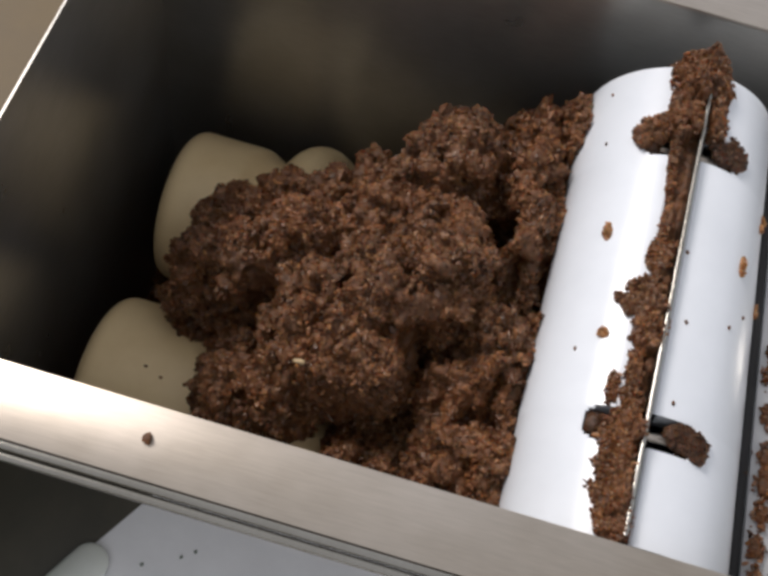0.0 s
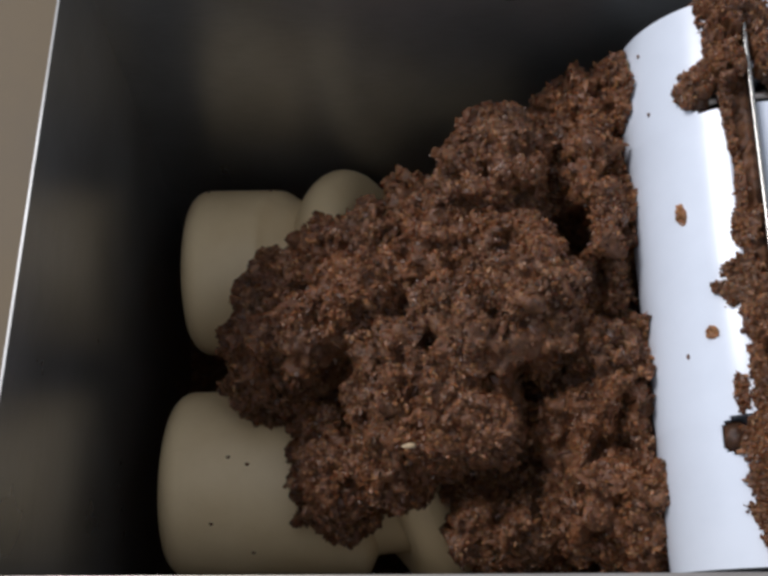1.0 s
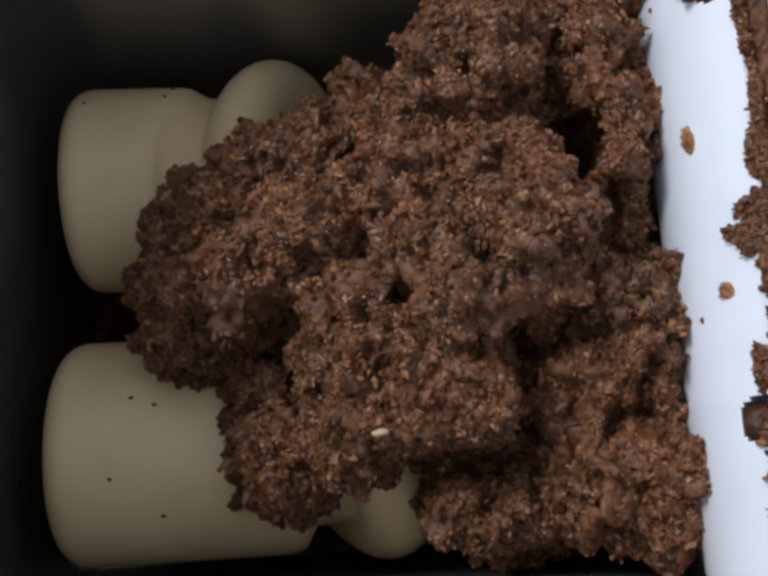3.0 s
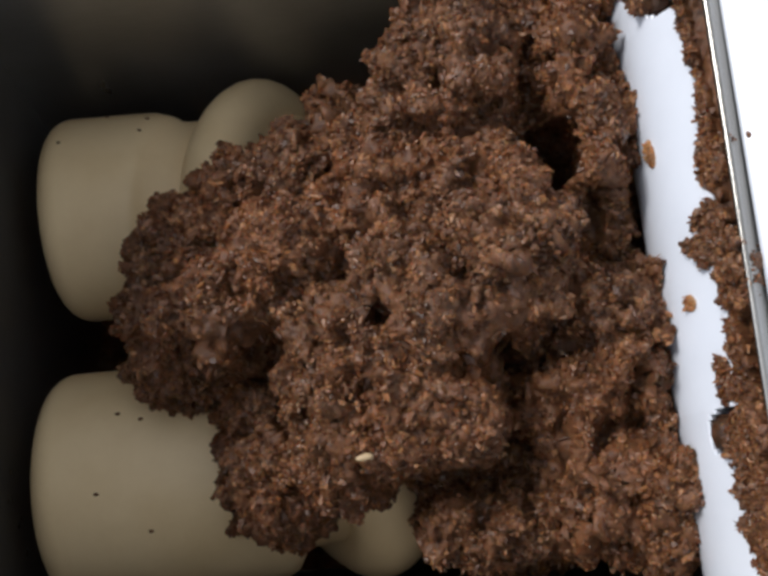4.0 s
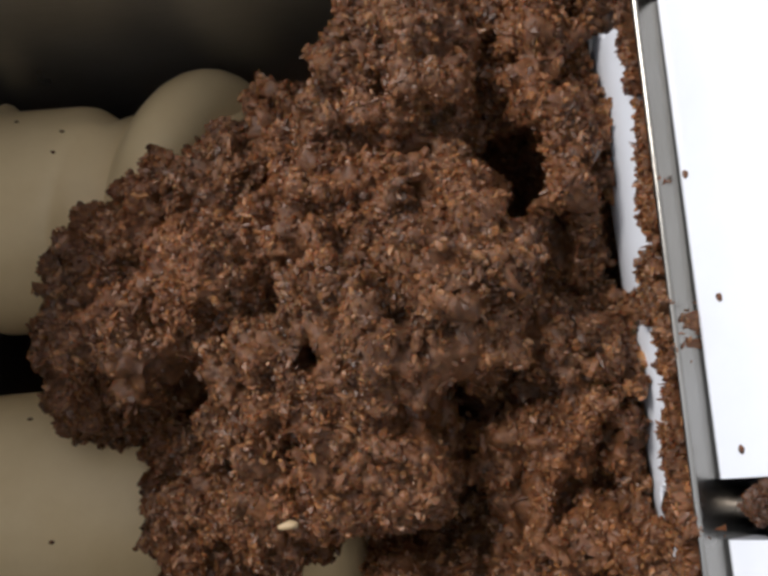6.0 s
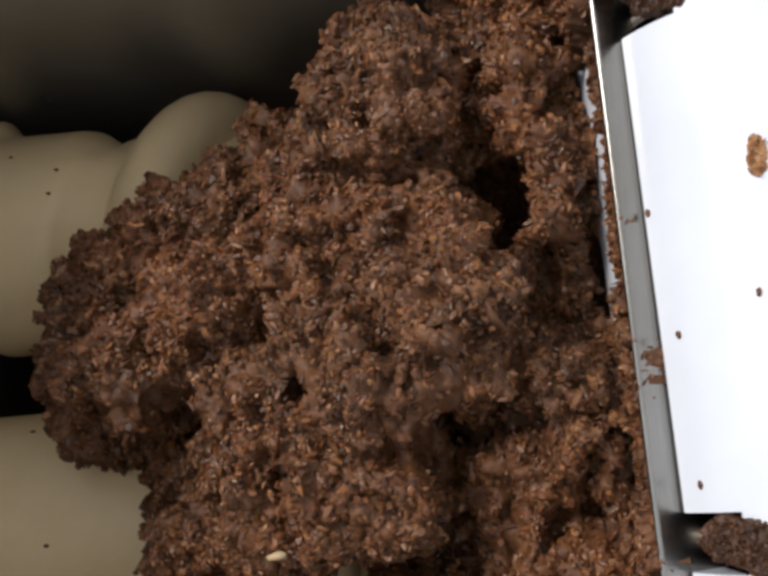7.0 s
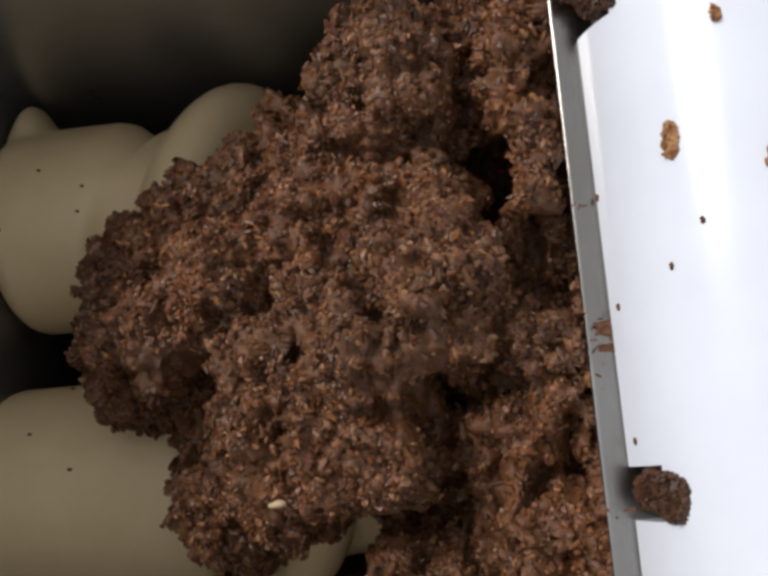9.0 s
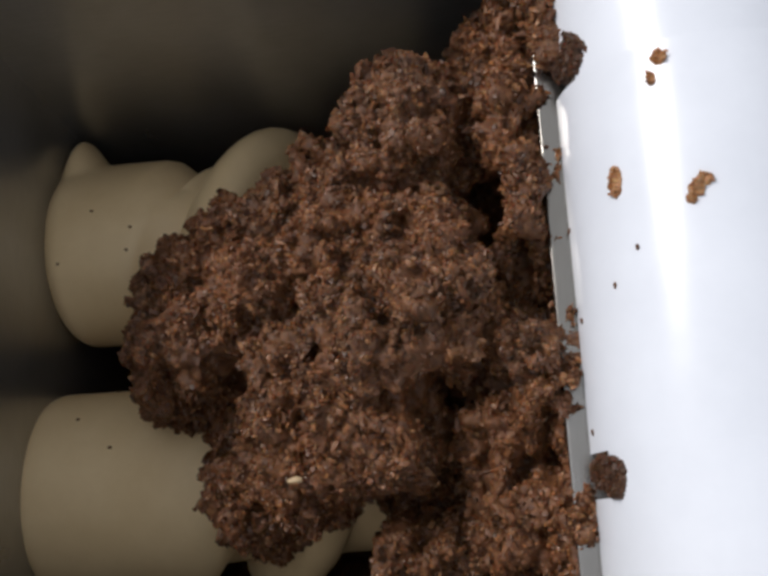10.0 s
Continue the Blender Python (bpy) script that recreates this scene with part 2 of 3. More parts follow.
def wall_y(y0, y1):
    bm = bmesh.new()
    pts = [(LEFT - 0.003, RIM_Z), (RIGHT + 0.003, RIM_Z), (RIGHT + 0.003, BOTTOM), (LEFT - 0.034, BOTTOM)]
    return sharp(extrude_profile(pts, y0, y1, bm))


part("near_wall", wall_y(NEAR - 0.003, NEAR), STEEL_WALL, hopper)
part("far_wall", wall_y(FAR, FAR + 0.003), STEEL_WALL, hopper)
bm = extrude_profile([(LEFT - 0.0012, RIM_Z), (LEFT, RIM_Z), (LEFT - 0.031, BOTTOM), (LEFT - 0.034, BOTTOM)], NEAR - 0.001, FAR + 0.001)
part("left_wall", sharp(bm), STEEL_WALL, hopper)
part("right_wall", box(RIGHT, NEAR + 0.0005, BOTTOM, RIGHT + 0.003, FAR - 0.0005, RIM_Z), STEEL_WALL, hopper)
part("floor_pan", box(LEFT - 0.036, NEAR - 0.004, BOTTOM - 0.006, RIGHT + 0.004, FAR + 0.004, BOTTOM - 0.0004), STEEL_WALL, hopper)
# the near rim: a flat flange with a rolled double lip along its outer edge
part("near_flange", box(LEFT - 0.003, 0.0815, RIM_Z - 0.002, RIGHT + 0.003, NEAR + 0.0008, RIM_Z + 0.0006, 0.0005), STEEL_RIM, hopper, "brushed steel rim flange")
part("rolled_lip", rod((LEFT - 0.003, 0.0795, RIM_Z - 0.0012), (RIGHT + 0.003, 0.0795, RIM_Z - 0.0012), 0.0021, 14), STEEL_BLADE, hopper)
part("rolled_lip", rod((LEFT - 0.003, 0.0752, RIM_Z - 0.003), (RIGHT + 0.003, 0.0752, RIM_Z - 0.003), 0.0022, 14), STEEL_BLADE, hopper)
part("far_flange", box(LEFT - 0.003, FAR - 0.0008, RIM_Z - 0.002, RIGHT + 0.003, FAR + 0.035, RIM_Z + 0.0006, 0.0005), STEEL_RIM, hopper)

part("guide_bar", box(0.2175, NEAR + 0.001, -0.03, RIGHT - 0.0005, FAR - 0.001, 0.05, 0.002), BAR, hopper, "grey guide bar beside the roller")
# deep shade of the gap by the roller, made as a black strip
part("gap_shadow", box(0.2125, NEAR + 0.001, -0.1, 0.2172, FAR - 0.001, 0.049, 0.001), GAP_SHADE, hopper, "black strip along the guide bar, stands in for the gap's deep shade")

# ---- feed augers ----
AUGER_R = 0.062


def auger_profile(reach, centre, half, base, crest):
    pts = [(-0.186, 0.028), (-0.186, 0.046)]
    for k in range(9):
        a = math.pi / 2 * k / 8
        pts.append((-0.172 - 0.014 * math.cos(a), AUGER_R - 0.014 + 0.014 * math.sin(a)))
    pts += [(-0.166 + (0.004 + reach / 12) * k, AUGER_R) for k in range(13)]
    pts += [(-0.109 + reach, AUGER_R - 0.0004), (-0.104 + reach, 0.0595), (-0.0985 + reach, base + 0.002)]
    for k in range(13):
        a = math.pi * k / 12
        pts.append((centre - half * math.cos(a), base + crest * math.sin(a)))
    pts += [(0.0, 0.044), (0.02, 0.044), (0.06, 0.044), (0.065, 0.03)]
    return pts


def auger_wobble(x, r, a):
    """A slanting shoulder where the thick land runs out, over one part of the turn."""
    turn = max(0.0, math.cos(a + radians(85)))
    if -0.15 < x < -0.1:
        r -= 0.03 * turn * max(0.0, (x + 0.123) / 0.023)
    # a second flight starts on the other side, at the wall end
    start = max(0.0, 1 - (math.remainder(a - radians(-68), 2 * math.pi) / radians(32)) ** 2)
    r += 0.019 * start * math.exp(-((x + 0.175) / 0.0095) ** 2)
    # the flight winds along the shaft
    on = min(1.0, max(0.0, (x + 0.15) / 0.045)) * min(1.0, max(0.0, (0.06 - x) / 0.05))
    return r, x - 0.026 * on * math.sin(a - radians(-11))


def near_wobble(x, r, a):
    """The land runs on further over one part of the turn."""
    on = min(1.0, max(0.0, (x + 0.15) / 0.05)) * min(1.0, max(0.0, (0.05 - x) / 0.05))
    return r, x + 0.036 * on * max(0.0, math.cos(a - radians(175)))


def auger(x, y, z, shape, wobble, label):
    thing = tagged(new("feed_auger"), label, "auger", "twin augers")
    thing.matrix_basis = pose(x, y, z)
    part("screw", lathe_x(auger_profile(*shape), 96, wobble), CREAM, thing)
    return thing


AUGER_FAR, AUGER_NEAR = (0.0, 0.3474, -0.1413), (0.0, 0.1885, -0.1314)
auger_far = auger(*AUGER_FAR, (0.0, -0.059, 0.0215, 0.053, 0.024), auger_wobble, "cream plastic feed auger with a rounded flight, half buried in filling")
auger_near = auger(*AUGER_NEAR, (0.016, -0.04, 0.022, 0.046, 0.022), near_wobble, "cream plastic feed auger beside the hopper's near wall")


for ang, x in ((95, -0.127), (82, -0.124), (100, -0.172), (70, -0.15)):
    a = radians(ang - 70)
    speck(auger_far, (x, AUGER_R * math.cos(a), AUGER_R * math.sin(a)), (0.0012, 0.0009, 0.0008), BROWN)
for ang, x in ((92, -0.14), (96, -0.128), (130, -0.15), (150, -0.125)):
    a = radians(ang)
    speck(auger_near, (x, AUGER_R * math.cos(a), AUGER_R * math.sin(a)), (0.0014, 0.001, 0.0008), BROWN)

# ---- feed roller ----
ROLL = (0.1472, 0.0, 0.0519)
R = 0.058
R_NEAR, R_FAR = 0.1175, 0.3985
SLOT = radians(97.5)
SKEW = radians(36.0)  # the slot leans along the roller, per metre
roller = tagged(new("feed_roller"), "glossy white plastic feed roller with a steel vane, smeared with filling", "roller")
roller.matrix_basis = pose(*ROLL)


def turned(u, v):
    """From radial and tangential to the roller's x, z."""
    c, s = math.cos(SLOT), math.sin(SLOT)
    return u * c - v * s, u * s + v * c


def roller_outline(v_low, v_high, depth, rounding):
    a0, a1 = math.asin(v_high / R), 2 * math.pi + math.asin(v_low / R)
    pts = []
    e = rounding / R
    pts.append((R * math.cos(a0) - rounding * 1.1, v_high))
    pts.append((R * math.cos(a0 + e * 0.3) - rounding * 0.45, v_high + rounding * 0.25))
    for a in [a0 + e] + [radians(3 * k) for k in range(121) if a0 + e < radians(3 * k) < a1 - e] + [a1 - e]:
        pts.append((R * math.cos(a), R * math.sin(a)))
    pts.append((R * math.cos(a1 - e * 0.3) - rounding * 0.45, v_low - rounding * 0.25))
    pts.append((R * math.cos(a1) - rounding * 1.1, v_low))
    pts += [(depth, v_low), (depth, v_high)]
    return [turned(u, v) for u, v in pts][::-1]


def skew(bm):
    for v in bm.verts:
        a = SKEW * (0.24 - v.co.y)
        c, s = math.cos(a), math.sin(a)
        v.co.x, v.co.z = v.co.x * c - v.co.z * s, v.co.x * s + v.co.z * c
    return bm


POCKETS = ((0.1645, 0.182), (0.3345, 0.352))
SLICES = [R_NEAR]  # along the roller: plain stretches, and pockets whose ends are rounded
CUTS = []
for y0, y1 in POCKETS:
    CUTS.append((-0.0032, 0.0095, 0.03, 0.0016))
    SLICES.append(y0)
    for k in range(10):
        side = abs((k + 0.5) / 5 - 1)
        swell = 1 - 0.22 * max(0.0, (side - 0.45) / 0.55) ** 2
        CUTS.append((-0.027 * swell, 0.0265 * swell, 0.036, 0.0012))
        SLICES.append(y0 + (y1 - y0) * (k + 1) / 10)
CUTS.append((-0.0032, 0.0095, 0.03, 0.0016))
SLICES.append(R_FAR)
bm = bmesh.new()
for k, cut in enumerate(CUTS):
    piece = extrude_profile(roller_outline(*cut), SLICES[k], SLICES[k + 1])
    bmesh.ops.recalc_face_normals(piece, faces=piece.faces[:])
    held = bpy.data.meshes.new("drum_piece")
    piece.to_mesh(held)
    piece.free()
    bm.from_mesh(held)
    bpy.data.meshes.remove(held)
bmesh.ops.remove_doubles(bm, verts=bm.verts[:], dist=1e-6)
part("drum", sharp(skew(bm), 30), WHITE, roller)
# the vane: a plate that stands out of the slot
TIP = [(0.0652 + 0.0013 * math.cos(radians(a)), -0.0009 + 0.0013 * math.sin(radians(a))) for a in range(-90, 91, 15)]
bm = extrude_profile([turned(u, v) for u, v in [(0.031, -0.0022)] + TIP + [(0.031, 0.0004)]], R_NEAR + 0.002, R_FAR - 0.004)
bmesh.ops.recalc_face_normals(bm, faces=bm.faces[:])
part("vane", sharp(skew(bm)), STEEL_BLADE, roller, "polished steel vane in the slot")
for y0, y1 in POCKETS:
    y = (y0 + y1) / 2
    x0, z0 = turned(0.0475, -0.025)
    x1, z1 = turned(0.0475, 0.025)
    bolt = part("bolt", skew(rod((x0, y, z0), (x1, y, z1), 0.0036, 20)), STEEL_RIM, roller)
    for v0, v1 in ((-0.026, -0.016), (0.017, 0.026)):
        a, b = turned(0.0475, v0), turned(0.0475, v1)
        part("nut", skew(rod((a[0], y, a[1]), (b[0], y, b[1]), 0.0075, 6)), DARK_PASTE, bolt, "nut caked with brown filling")


# paste that fills the slot beside the vane
ny, nv = 260, 9
bm = bmesh.new()
ys, vs = np.meshgrid(np.linspace(R_NEAR + 0.003, R_FAR - 0.006, ny), np.linspace(0.0006, 0.0094, nv), indexing="ij")
us = 0.0572 + 0.0016 * wave_noise(ys, vs, 0.02, 44) + 0.001 * wave_noise(ys, vs, 0.006, 45) - 0.0016 * worley(ys, vs, 0.004, 46)[0]
us[0], us[-1], us[:, 0] = 0.031, 0.031, us[:, 0] + 0.001
us[:, -1] -= 0.004
grid = [[bm.verts.new((turned(us[i, j], vs[i, j])[0], ys[i, j], turned(us[i, j], vs[i, j])[1])) for j in range(nv)] for i in range(ny)]
for i in range(ny - 1):
    for j in range(nv - 1):
        bm.faces.new((grid[i][j], grid[i][j + 1], grid[i + 1][j + 1], grid[i + 1][j]))
bmesh.ops.recalc_face_normals(bm, faces=bm.faces[:])
part("slot_paste", skew(bm), BROWN, roller, "brown paste pressed into the slot")


def on_roller(phi, y, lift=0.0):
    a = radians(phi)
    return ((R + lift) * math.cos(a), y, (R + lift) * math.sin(a))


def residue(name, blobs, seed, thick=0.006, label="", body=None, coat=None, over=False):
    """A ragged smear on the roller: blobs of (angle, y, half angle, half length)."""
    lo = min(b[0] - b[2] for b in blobs) - 4, min(b[1] - b[3] for b in blobs) - 0.004
    hi = max(b[0] + b[2] for b in blobs) + 4, max(b[1] + b[3] for b in blobs) + 0.004
    na, ny = int((hi[0] - lo[0]) / 0.6) + 2, int((hi[1] - lo[1]) / 0.0006) + 2
    A, Y = np.meshgrid(np.linspace(lo[0], hi[0], na), np.linspace(lo[1], hi[1], ny), indexing="ij")
    S = A * R * math.pi / 180
    t = np.full(A.shape, -1.0)
    for a, y, ha, hy in blobs:
        t = np.maximum(t, 1 - ((A - a) / ha) ** 2 - ((Y - y) / hy) ** 2)
    wS, wY = S + 0.0022 * wave_noise(S, Y, 0.008, seed + 5), Y + 0.0022 * wave_noise(S, Y, 0.008, seed + 6)
    w, tag = worley(wS, wY, 0.0062, seed)
    w2, tag2 = worley(wS, wY, 0.0027, seed + 2)
    t = t + 0.26 * wave_noise(S, Y, 0.014, seed) + 0.75 * (tag - 0.45) * (t < 0.75) - 0.3 * (w - 0.4) + 0.35 * (tag2 - 0.5) * (t < 0.5)
    vane_at = 97.5 + 36 * (0.24 - Y)  # filling stands highest against the vane
    close = np.clip(1.1 - np.abs(A - vane_at - 2) / (18 if over else 11), 0.25, 1)
    if not over:
        t = t - 1.3 * np.clip((vane_at - 1.5 - A) / 4, 0, 1) * (A > vane_at - 18)
    lift = thick * 0.55 * close * np.clip(1.8 * t, 0, 1) ** 0.6 * (0.55 + 0.6 * tag) + np.where(t > 0.02, (0.8 - w2) * 0.0022 * (0.3 + tag2), 0)
    lift = np.where(t > 0, np.maximum(lift, 0.0004), -0.0012)
    bm = bmesh.new()
    ids = {}
    for i in range(na - 1):
        for j in range(ny - 1):
            if max(t[i, j], t[i + 1, j], t[i, j + 1], t[i + 1, j + 1]) > 0:
                quad = []
                for p in ((i, j), (i + 1, j), (i + 1, j + 1), (i, j + 1)):
                    if p not in ids:
                        ids[p] = bm.verts.new(on_roller(A[p], Y[p], lift[p]))
                    quad.append(ids[p])
                bm.faces.new(quad)
    bmesh.ops.recalc_face_normals(bm, faces=bm.faces[:])
    ob = part(name, bm, body or BROWN, roller, label)
    ok = np.argwhere(t > 0.08)
    if len(ok):
        pick = ok[rng.integers(0, len(ok), max(8, len(ok) // 4))]
        places = np.array([on_roller(A[i, j], Y[i, j], lift[i, j] + 0.0002) for i, j in pick])
        shreds("shred_coat", places, rng.uniform(0.0005, 0.0015, len(pick)) * (0.7 if coat else 1), ob, coat or SHRED, 0.5)
    return ob


residue("residue", [(99, 0.388, 11, 0.02), (103, 0.36, 9, 0.016), (114, 0.352, 11, 0.008), (122, 0.348, 6, 0.008), (93, 0.384, 7, 0.018), (86, 0.383, 8, 0.021), (84, 0.36, 6, 0.012)], 11, 0.028, "thick brown filling caked over the vane's far end", over=True)
residue("residue", [(104, 0.325, 2.4, 0.03), (103, 0.29, 3.0, 0.02), (98, 0.273, 4, 0.006), (104, 0.268, 6, 0.012)], 12, 0.010)
residue("residue", [(110, 0.243, 10, 0.012), (105, 0.226, 8, 0.017), (98, 0.229, 6, 0.009), (107, 0.2, 4, 0.018)], 13, 0.014)
residue("residue", [(108, 0.168, 9, 0.02), (110, 0.142, 9, 0.018), (115, 0.167, 4, 0.008), (106, 0.126, 9, 0.014)], 14, 0.018, "brown filling caked along the slot")
residue("residue", [(116, 0.191, 3.4, 0.008)], 15, 0.003)
residue("residue", [(71, 0.173, 6, 0.0085), (80, 0.174, 8, 0.0075)], 16, 0.012, "dark brown filling clinging to a bolt end", DARK_PASTE, DARK_PASTE, True)
residue("residue", [(68, 0.345, 6, 0.009), (77, 0.345, 8, 0.0075)], 17, 0.012, "dark brown filling clinging to a bolt end", DARK_PASTE, DARK_PASTE, True)
for k, (phi, y, ha, hy) in enumerate(((132.7, 0.284, 2.4, 0.006), (125.9, 0.221, 3.4, 0.003), (54, 0.283, 2.6, 0.006), (30.6, 0.328, 2.8, 0.0035), (34.4, 0.32, 2.0, 0.003))):
    residue("crumb", [(phi, y, ha, hy)], 30 + k, 0.003, "", CRUMB, CRUMB)
residue("crumb", [(26.5, 0.2685, 2.6, 0.0026), (24, 0.272, 2.8, 0.0028), (20.5, 0.2755, 3.0, 0.0028)], 37, 0.003, "", CRUMB, CRUMB)
for phi, y in ((144.6, 0.347), (139.3, 0.213), (90.2, 0.275), (147, 0.385), (60, 0.243), (48, 0.255), (87, 0.19), (86, 0.235)):
    speck(roller, on_roller(phi, y, 0.0002), (0.0009, 0.0013, 0.0006), BROWN)

# ---- the filling ----
# lumps: centre x, y, z and half sizes along x, y, z
LUMPS = [
    # the round clump in the middle, its neck and its foot
    (-0.014, 0.203, 0.006, 0.047, 0.035, 0.048), (0.000, 0.232, 0.030, 0.030, 0.022, 0.038), (-0.030, 0.228, 0.006, 0.029, 0.025, 0.041), (-0.006, 0.252, 0.014, 0.032, 0.022, 0.044), (0.014, 0.238, 0.020, 0.018, 0.020, 0.046),
    (0.006, 0.190, 0.022, 0.020, 0.017, 0.031), (-0.073, 0.177, -0.062, 0.026, 0.028, 0.048), (-0.048, 0.180, -0.046, 0.030, 0.020, 0.045), (-0.083, 0.203, -0.078, 0.022, 0.022, 0.044),
    # the clump over the augers
    (-0.056, 0.271, -0.012, 0.030, 0.030, 0.050), (-0.088, 0.257, -0.030, 0.032, 0.028, 0.047), (-0.113, 0.257, -0.048, 0.029, 0.032, 0.050), (-0.107, 0.284, -0.058, 0.030, 0.027, 0.046),
    (-0.121, 0.237, -0.078, 0.023, 0.021, 0.044), (-0.092, 0.303, -0.058, 0.034, 0.028, 0.044), (-0.068, 0.314, -0.052, 0.038, 0.030, 0.046),
    # the upper clumps
    (0.018, 0.334, 0.020, 0.033, 0.040, 0.049), (0.000, 0.322, -0.008, 0.028, 0.028, 0.046), (-0.046, 0.324, -0.052, 0.028, 0.027, 0.046), (-0.022, 0.338, -0.040, 0.022, 0.022, 0.044),
    (-0.031, 0.351, -0.009, 0.006, 0.006, 0.010), (0.068, 0.334, 0.022, 0.0155, 0.048, 0.049), (0.071, 0.288, 0.020, 0.0125, 0.038, 0.048),
    (0.034, 0.257, 0.030, 0.0265, 0.033, 0.053), (0.022, 0.287, 0.016, 0.034, 0.026, 0.047), (-0.008, 0.284, -0.008, 0.038, 0.032, 0.056),
    (0.070, 0.376, 0.012, 0.020, 0.030, 0.048), (0.086, 0.378, 0.020, 0.012, 0.026, 0.052), (0.048, 0.352, -0.020, 0.028, 0.030, 0.060),
    # the bank between the round clump and the roller
    (0.065, 0.232, 0.030, 0.017, 0.016, 0.038), (0.060, 0.202, 0.004, 0.022, 0.030, 0.050), (0.080, 0.207, 0.018, 0.012, 0.034, 0.038), (0.074, 0.262, -0.010, 0.014, 0.024, 0.044),
    (0.062, 0.163, -0.005, 0.024, 0.034, 0.050), (0.084, 0.152, 0.004, 0.016, 0.032, 0.048), (0.028, 0.147, -0.040, 0.022, 0.020, 0.044),
    (0.006, 0.149, -0.048, 0.016, 0.016, 0.042), (0.086, 0.233, 0.020, 0.009, 0.018, 0.040), (0.087, 0.310, 0.010, 0.007, 0.050, 0.046),
    # the body below them
    (0.010, 0.280, -0.070, 0.085, 0.085, 0.080), (0.048, 0.180, -0.090, 0.055, 0.060, 0.070), (-0.060, 0.260, -0.100, 0.070, 0.050, 0.060),
]
# hollows: centre and half sizes
HOLLOWS = [
    (0.0545, 0.2945, 0.056, 0.0092, 0.0160, 0.060), (0.0610, 0.294, 0.014, 0.0160, 0.0220, 0.044), (0.0245, 0.302, 0.066, 0.0085, 0.0065, 0.026), (-0.022, 0.233, 0.052, 0.0070, 0.0065, 0.026),
    (-0.075, 0.234, 0.010, 0.0155, 0.0105, 0.046), (0.028, 0.205, 0.050, 0.0140, 0.0215, 0.036), (0.004, 0.166, 0.010, 0.034, 0.0090, 0.030),
    (0.048, 0.340, 0.066, 0.0036, 0.034, 0.030), (0.044, 0.317, 0.062, 0.0060, 0.0090, 0.026), (0.0715, 0.259, 0.056, 0.0060, 0.0150, 0.026), (-0.040, 0.310, 0.026, 0.0085, 0.0140, 0.020),
    (-0.027, 0.270, 0.052, 0.0080, 0.0060, 0.020), (0.053, 0.231, 0.060, 0.0045, 0.0075, 0.030), (-0.114, 0.271, 0.010, 0.0110, 0.0080, 0.014),
    (0.074, 0.183, 0.046, 0.0040, 0.0200, 0.018), (-0.030, 0.206, 0.052, 0.0055, 0.0045, 0.016), (0.048, 0.178, 0.038, 0.0040, 0.0200, 0.018), (0.062, 0.180, 0.040, 0.0050, 0.0090, 0.018),
    (-0.054, 0.196, 0.030, 0.0050, 0.0070, 0.018), (-0.008, 0.300, 0.056, 0.0060, 0.0050, 0.016),
]


def wave3(p, size, seed, count=12):
    r = np.random.default_rng(seed)
    out = np.zeros(len(p))
    for k in range(count):
        d = r.normal(size=3)
        d *= 6.28 / (np.linalg.norm(d) * size * r.uniform(0.6, 1.7))
        out += np.sin(p @ d + r.uniform(0, 6.28))
    return out / 3.6


def worley3(p, cell, seed):
    """Distance to the nearest of scattered points in space, in cells, and a random number of that cell."""
    g = np.floor(p / cell).astype(np.int64)
    best, tag = np.full(len(p), 9.0), np.zeros(len(p))
    for i in (-1, 0, 1):
        for j in (-1, 0, 1):
            for k in (-1, 0, 1):
                c = g + np.array((i, j, k))
                n = (c[:, 0] * 374761393 + c[:, 1] * 668265263 + c[:, 2] * 1440662683 + seed * 974711) & 0x7FFFFFFF
                n = ((n ^ (n >> 13)) * 1274126177) & 0x7FFFFFFF
                n = n ^ (n >> 16)
                q = np.stack([n % 997 / 997.0, n // 997 % 991 / 991.0, n // 31 % 983 / 983.0], 1)
                d = np.linalg.norm(p / cell - c - q, axis=1)
                near = d < best
                best, tag = np.where(near, d, best), np.where(near, n // 7919 % 977 / 977.0, tag)
    return best, tag


CELL = 0.0013
LOW, HIGH = np.array((-0.17, 0.1165, -0.18)), np.array((0.098, 0.415, 0.092))
SHAPE = tuple(((HIGH - LOW) / CELL).astype(int))
AXES = [LOW[k] + CELL * np.arange(SHAPE[k]) for k in range(3)]


def near_box(c, r, margin):
    return tuple(slice(max(0, int((c[k] - r[k] - margin - LOW[k]) / CELL)), max(1, int((c[k] + r[k] + margin - LOW[k]) / CELL) + 2)) for k in range(3))


def ellipsoid(cut, c, r):
    x, y, z = ((AXES[k][cut[k]] - c[k]) / r[k] for k in range(3))
    return (np.sqrt(x[:, None, None] ** 2 + y[None, :, None] ** 2 + z[None, None, :] ** 2) - 1) * min(r)


field = np.full(SHAPE, 0.02)
for lump in LUMPS:
    cut = near_box(lump[:3], lump[3:], 0.03)
    d, f, soft = ellipsoid(cut, lump[:3], lump[3:]), field[cut], 0.0045
    mixed = np.clip(0.5 + 0.5 * (f - d) / soft, 0, 1)
    field[cut] = f + (d - f) * mixed - soft * mixed * (1 - mixed)
